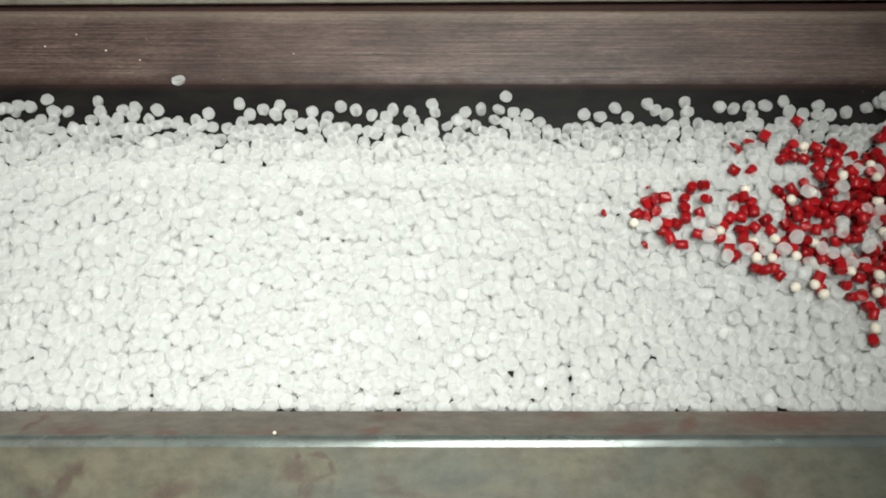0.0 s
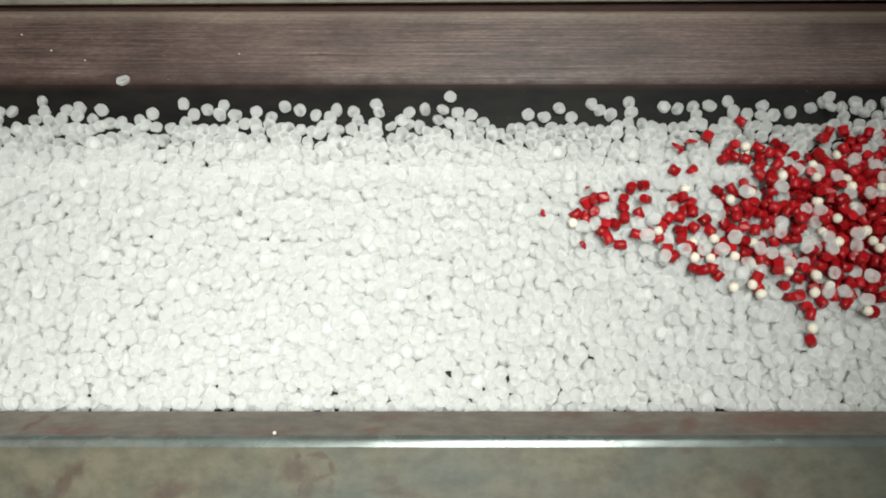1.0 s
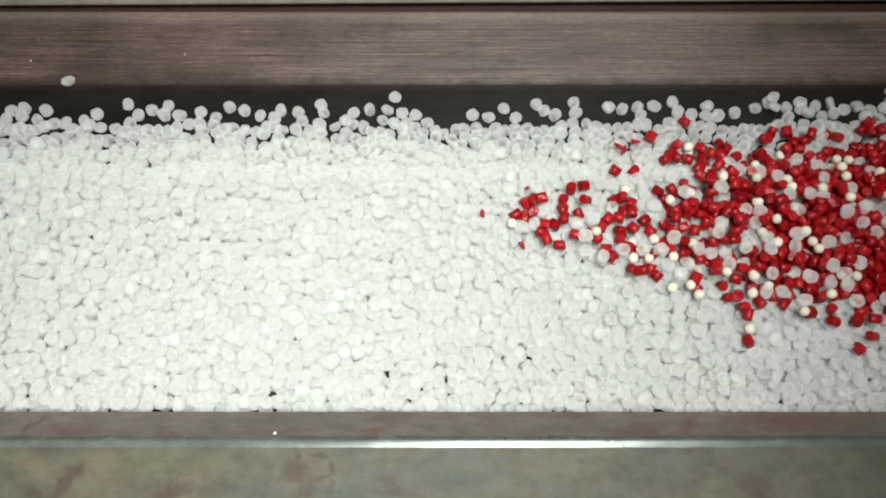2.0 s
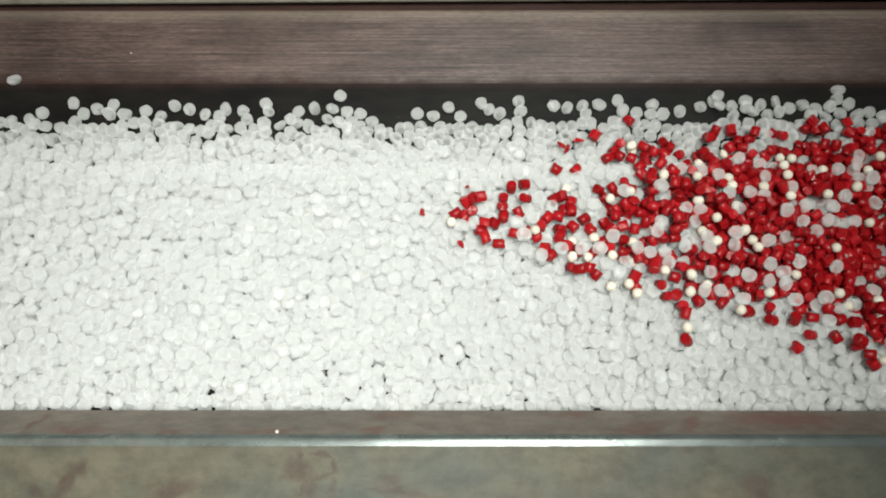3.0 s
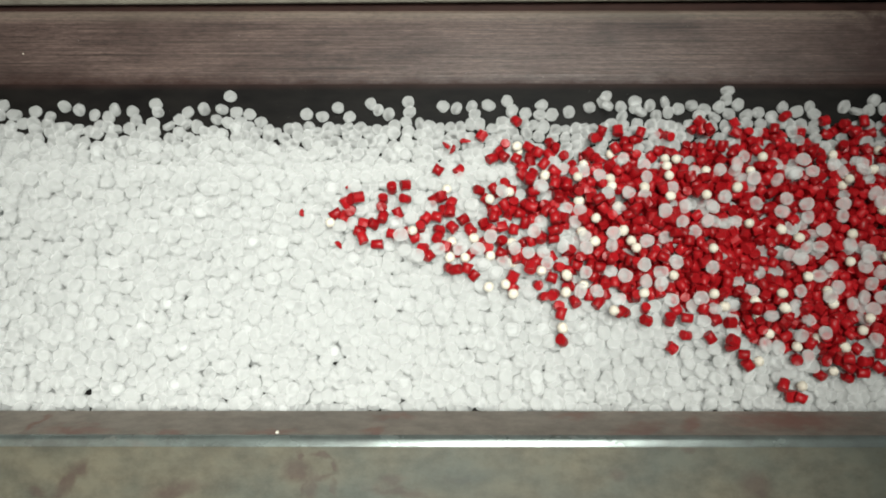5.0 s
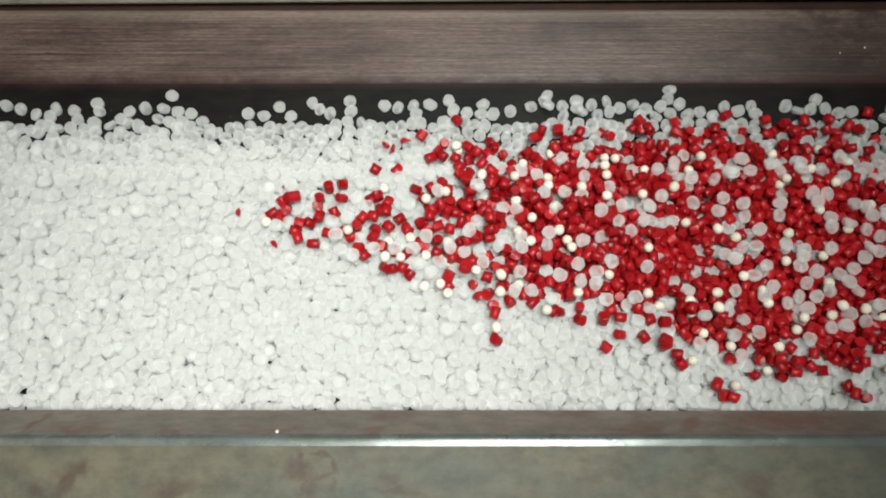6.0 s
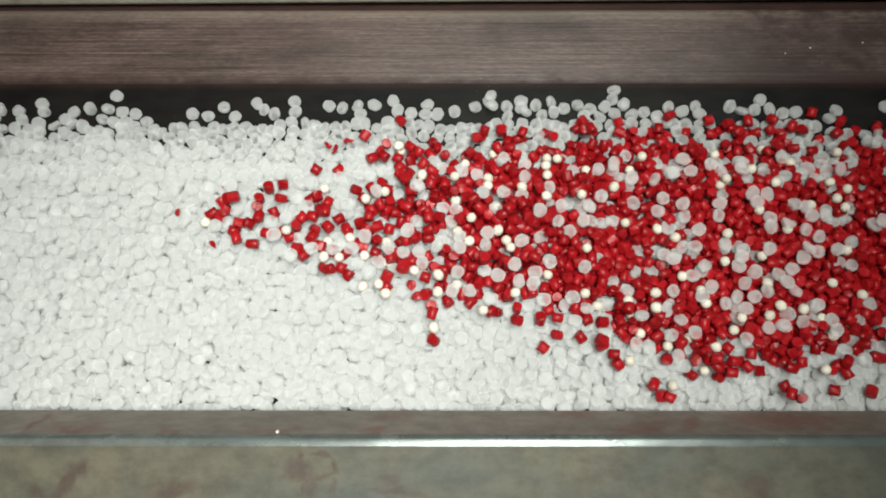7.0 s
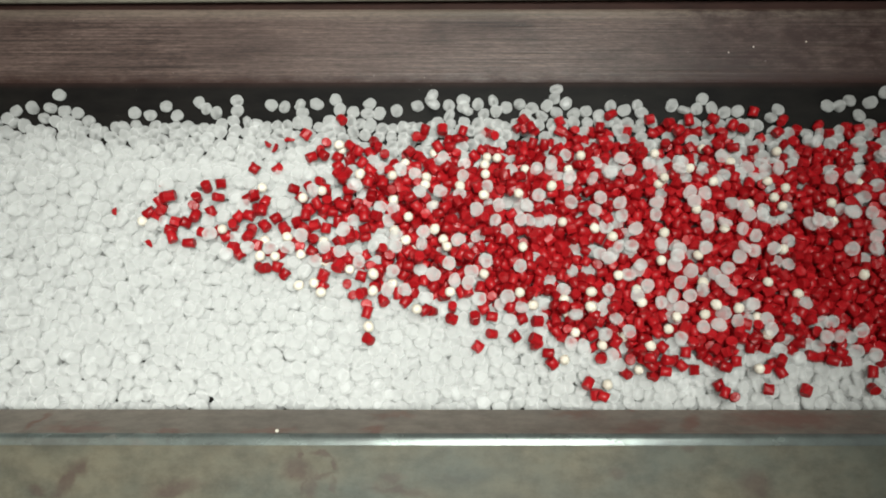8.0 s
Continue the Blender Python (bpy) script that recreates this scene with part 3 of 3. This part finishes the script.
def drop(x, y, r):
    """Lets a piece down on what lies there; returns its centre."""
    z = rest_height(x, y, r)
    shape, n = cap(r)
    i, j = cell(x, y)
    window = heights[i - n:i + n + 1, j - n:j + n + 1]
    np.maximum(window, np.where(shape > 0, z + shape, 0), out=window)
    return x, y, z


def bed_edge(x):
    return 88.0 + 2.2 * noise.noise((x * 0.045, 3.1, 0)) + 1.2 * noise.noise((x * 0.16, 7.7, 0))


def bed_top(x, y):
    """Height of the heap: a low bank at the near rail, level in the middle, a slope at the far side."""
    edge = bed_edge(x)
    level = 11.4 + 0.7 * noise.noise((x * 0.02, y * 0.03, 1.5))
    return float(np.interp(y, (5, 9, 24, edge - 19, edge - 13, edge - 5, edge, edge + 0.1), (6.8, 7.8, level, level, 6.0, 3.5, 2.6, 0)))


def in_batch(x, y):
    """0 outside the red batch, rising to 1 inside."""
    far, near = np.interp(x, FAR_X, FAR_Y) - y, y - np.interp(x, NEAR_X, NEAR_Y)
    if x < 78 or far < 1 or near < 2:
        return 0.0
    return float(np.interp(x, (78, 100, 135), (0.2, 0.5, 1.0)) * np.interp(far, (1, 8, 24), (0.12, 0.4, 1.0)) * np.interp(near, (2, 9), (0.25, 1.0)))


R_CLEAR, R_RED, R_CREAM = 1.5, 1.34, 1.22
loose = [drop(x, y, R_CLEAR) for x, y in LOOSE_A + LOOSE_B + LOOSE_C + LOOSE_D]
for x in (*np.arange(-165, -117, 5.2), *np.arange(270, 294, 4.1)):
    for _ in range(1 + int(rng.random() * 2)):
        loose.append(drop(x + rng.uniform(-2, 2), rng.uniform(89.5, 95), R_CLEAR))

bed, reds, creams = [], [], []


def fill(attempts, lowered, mix, tries=9, higher=0.0):
    """Pours pieces until the heap reaches its height; each settles in the lowest hollow close by."""
    for _ in range(attempts):
        x, y = rng.uniform(BED_X0, BED_X1), rng.uniform(5.4, 91)
        share = in_batch(x, y)
        if mix and share == 0:
            continue
        kind = rng.random() if mix else 1.0
        rich = share * (0.89 + 0.28 * noise.noise((x * 0.09, y * 0.09, 5.0)))
        target, r = (reds, R_RED) if kind < rich else (creams, R_CREAM) if kind < rich + 0.012 and mix else (bed, R_CLEAR)
        best = None
        for _ in range(tries):
            u, v = x + rng.uniform(-1.8, 1.8), max(5.5, y + rng.uniform(-1.8, 1.8))
            z = rest_height(u, v, r)
            if best is None or z < best[2]:
                best = u, v, z
        u, v, z = best
        if z + 0.75 * r > bed_top(u, v) + higher - lowered * share:
            continue
        target.append(drop(u, v, r))


fill(75000, 6.4, False)
fill(26000, 6.4, False, 24, 0.45)
fill(40000, 0.8, True)
# the pieces that lie on top: red, then cream, then clear ones
RED_TOP = RED_TIP + RED_FRONT + RED_MIDDLE + RED_CORE + RED_FAR + RED_FAR_MIDDLE + RED_LOW + RED_LOW_REAR + RED_FAR_REAR
reds_below, reds = reds, [drop(x, y, R_RED) for x, y in RED_TOP]
creams += [drop(x, y, R_CREAM) for x, y in CREAM_FRONT + CREAM_REAR + CREAM_LAST]
tops = [drop(x, y, R_CLEAR) for x, y in TOP_FRONT + TOP_MIDDLE + TOP_FAR + TOP_REAR]
while len(tops) < 225:  # the batch goes on in the same way up the belt
    x, y = rng.uniform(232, 292), rng.uniform(18, 86)
    tops.append(drop(x, y, R_CLEAR))


# ---------------------------------------------------------------- granulate: shapes
def clear_shape(i):
    """A lens-like drop of clear plastic with one flatter side, a soft dent and an added ring inside that brightens its
    outline, in metres.
    """
    local = random.Random(100 + i)
    bm = bmesh.new()
    bmesh.ops.create_icosphere(bm, subdivisions=3 if i < 5 else 2, radius=1.0)
    ax, ay, az = local.uniform(1.82, 2.08), local.uniform(1.6, 1.9), local.uniform(1.3, 1.65)
    top, dish = local.uniform(0.58, 0.8), (0.14, 0.0, 0.08, 0.04, 0.18)[i % 5]
    # made-up inner ring: stands in for the bright rim that refraction gives
    if i < 5:
        rings = []
        for s in range(18):
            a = math.tau * s / 18
            section = [(0.865 + 0.06 * math.cos(b), 0.08 * math.sin(b)) for b in (0.0, 1.05, 2.09, 3.14, 4.19, 5.24)]
            rings.append([bm.verts.new((math.cos(a) * r, math.sin(a) * r, z)) for r, z in section])
        for s in range(18):
            for k in range(6):
                m = (k + 1) % 6
                bm.faces.new((rings[s][k], rings[s - 1][k], rings[s - 1][m], rings[s][m]))
    for v in bm.verts:
        x, y, z = v.co
        k = 1 + 0.2 * noise.noise((x * 1.1 + 9 * i, y * 1.1, z * 1.1)) - 0.05 * max(0.0, z - 0.6)
        flat = max(min(z, top), -0.84)
        if z > top:  # a dished face inside a rim
            flat -= dish * (1 - (x * x + y * y) / (1 - top * top))
        v.co = Vector((x * ax * k, y * ay * k, flat * az * k)) * 0.001
    return meshed("clear_pellet", bm, CLEAR_ONE, True)


def red_shape(i):
    """A cut strand of red plastic: a short cylinder with softly broken ends."""
    local = random.Random(300 + i)
    bm = bmesh.new()
    r, half = local.uniform(1.32, 1.6), local.uniform(1.2, 1.62)
    rings = []
    tilt = local.uniform(-0.16, 0.16)
    oval = local.uniform(0.84, 1.0)
    sides = (12, 10, 8, 12, 10, 12, 12, 7)[i]
    for along, wide in ((-1.0, 0.0), (-1.0, 0.84), (-0.9, 0.99), (0.0, 0.96), (0.9, 1.0), (1.0, 0.86), (1.0, 0.0)):
        ring = []
        for s in range(sides):
            a = 2 * math.pi * s / sides
            x, y = r * wide * math.cos(a), r * oval * wide * math.sin(a)
            ring.append(Vector((x, y, along * half + tilt * x * (1 if along > 0 else -0.6) * abs(along))))
            if wide == 0:
                break
        rings.append([bm.verts.new((p + noise.noise_vector(p * 0.7 + Vector((5 * i, 0, 0))) * 0.2) * 0.001) for p in ring])
    for a, b in zip(rings, rings[1:]):
        for s in range(sides):
            t = (s + 1) % sides
            loop = (a[0], b[t], b[s]) if len(a) == 1 else (a[s], a[t], b[0]) if len(b) == 1 else (a[s], a[t], b[t], b[s])
            bm.faces.new(loop)
    bmesh.ops.recalc_face_normals(bm, faces=bm.faces[:])
    data = meshed("red_pellet", bm, RED_ONE, True)
    data.polygons.foreach_set("use_smooth", [sides > 8 and abs(p.normal.z) < 0.75 for p in data.polygons])
    return data


def fragment_shape(i):
    """A torn chip of red plastic: a bent wedge with one thin end."""
    bm = bmesh.new()
    bmesh.ops.create_icosphere(bm, subdivisions=2, radius=1.0)
    for v in bm.verts:
        p = v.co + noise.noise_vector(v.co * 1.4 + Vector((11 * i, 3, 0))) * 0.45
        slim = 0.45 + 0.55 * (p.x + 1) / 2
        v.co = Vector((p.x * (1.35 + 0.2 * i), p.y * 0.95 * slim + 0.35 * p.x * p.x, p.z * 0.9 * slim)) * 0.001
    return meshed("red_fragment", bm, RED_ONE)


def cream_shape(i):
    local = random.Random(500 + i)
    bm = bmesh.new()
    bmesh.ops.create_icosphere(bm, subdivisions=3, radius=1.0)
    a, b = local.uniform(1.28, 1.42), local.uniform(1.28, 1.6)
    for v in bm.verts:
        k = 1 + 0.06 * noise.noise(v.co * 1.3 + Vector((7 * i, 0, 0)))
        v.co = Vector((v.co.x * a * k, v.co.y * a * k, v.co.z * b * k)) * 0.001
    return meshed("cream_pellet", bm, CREAM_ONE, True)


clear_shapes = [clear_shape(i) for i in range(10)]
red_shapes = [red_shape(i) for i in range(8)]
fragment_shapes = [fragment_shape(i) for i in range(3)]
cream_shapes = [cream_shape(i) for i in range(4)]


def clear_turn():
    return Euler((rng.normal(0, 0.42), rng.normal(0, 0.42), rng.uniform(0, 6.28)))


def any_turn():
    return Euler((rng.choice((0.15, 1.2, 1.57, 1.57, 1.75)) + rng.normal(0, 0.25), rng.normal(0, 0.3), rng.uniform(0, 6.28)))


def single(name, shapes, at, turn, label, category, group, size=1.0):
    ob = new(name, shapes[int(rng.integers(len(shapes)))])
    ob.matrix_world = Matrix.LocRotScale(Vector(at) * 0.001, turn, (size, size, size))
    MOVING.append(tagged(ob, label, category, group))
    return ob


def heap(name, shapes, places, turn, mat, label, category):
    """Many pieces in one mesh."""
    verts, faces, smooth, start = [], [], [], 0
    sources = []
    for data in shapes:
        co = np.empty(len(data.vertices) * 3)
        data.vertices.foreach_get("co", co)
        sources.append((co.reshape(-1, 3), [tuple(p.vertices) for p in data.polygons], [p.use_smooth for p in data.polygons]))
    for at in places:
        co, loops, soft_faces = sources[int(rng.integers(len(sources)))]
        m = np.array(turn().to_matrix())
        verts.append(co @ m.T * rng.uniform(0.94, 1.1) + np.array(at) * 0.001)
        faces.extend(tuple(v + start for v in loop) for loop in loops)
        smooth.extend(soft_faces)
        start += len(co)
    data = bpy.data.meshes.new(name)
    data.from_pydata(np.concatenate(verts).tolist(), [], faces)
    data.materials.append(mat)
    data.polygons.foreach_set("use_smooth", smooth)
    ob = tagged(new(name, data), label, category, kind="stuff")
    MOVING.append(ob)
    return ob


for x, y in ((-111.8, 117.8), (-120.8, 113.8), (-91.6, 109.3), (-102.2, 112.5), (-45.2, 111.4), (227.2, 113.0), (219.5, 111.2), (243.3, 114.7)):
    single("dust_speck", cream_shapes, (x, y, 0.95), any_turn(), "tiny pale plastic dust speck on the brown belt edge", "speck", "dust specks", 0.16)
chip = tagged(new("plastic_chip", cream_shapes[0]), "tiny white plastic chip on the steel rail", "chip")
chip.matrix_world = Matrix.LocRotScale((-0.0407, -0.0002, 0.0226), None, (0.32, 0.32, 0.5))
for at in loose:
    single("clear_pellet", clear_shapes[:5], at, clear_turn(), "translucent white plastic pellet lying loose on the black belt", "pellet", "loose clear pellets")
for i, at in enumerate(reds):
    if i in (0, 1, 2, 45, 46, 47):
        single("red_fragment", fragment_shapes, at, clear_turn(), "small broken red plastic fragment on the white granulate", "fragment", "red fragments", 0.5 if i == 1 else 0.95)
    else:
        single("red_pellet", red_shapes, at, any_turn(), "glossy red cut plastic pellet on the white granulate", "pellet", "red pellets")
for at in creams:
    single("cream_pellet", cream_shapes, at, any_turn(), "matt cream round plastic pellet among the red ones", "pellet", "cream pellets")
for at in tops:
    single("clear_pellet", clear_shapes[:5], at, clear_turn(), "translucent white plastic pellet lying on the red ones", "pellet", "clear pellets on the red")
heap("red_pellets", red_shapes, reds_below, any_turn, RED_BED, "glossy red plastic pellets heaped on the white granulate", "pellets")


def exposed(at):
    x, y, z = at
    return z + 3.4 > bed_top(x, y) - 3.0


heap("clear_pellet_bed", clear_shapes[:5], [p for p in bed if exposed(p)], clear_turn, CLEAR_BED, "deep bed of translucent white plastic pellets on the belt", "pellets")
heap("clear_pellet_base", clear_shapes[5:], [p for p in bed if not exposed(p)], clear_turn, CLEAR_BED, "lower layer of translucent white plastic pellets on the belt", "pellets")


# ---------------------------------------------------------------- the belt and all that it carries
def motions():
    for thing in MOVING:
        base = thing.matrix_basis.copy()
        walk(thing, [(t, Matrix.Translation((-d, 0, 0)) @ base) for t, d in TRAVEL])


motions()
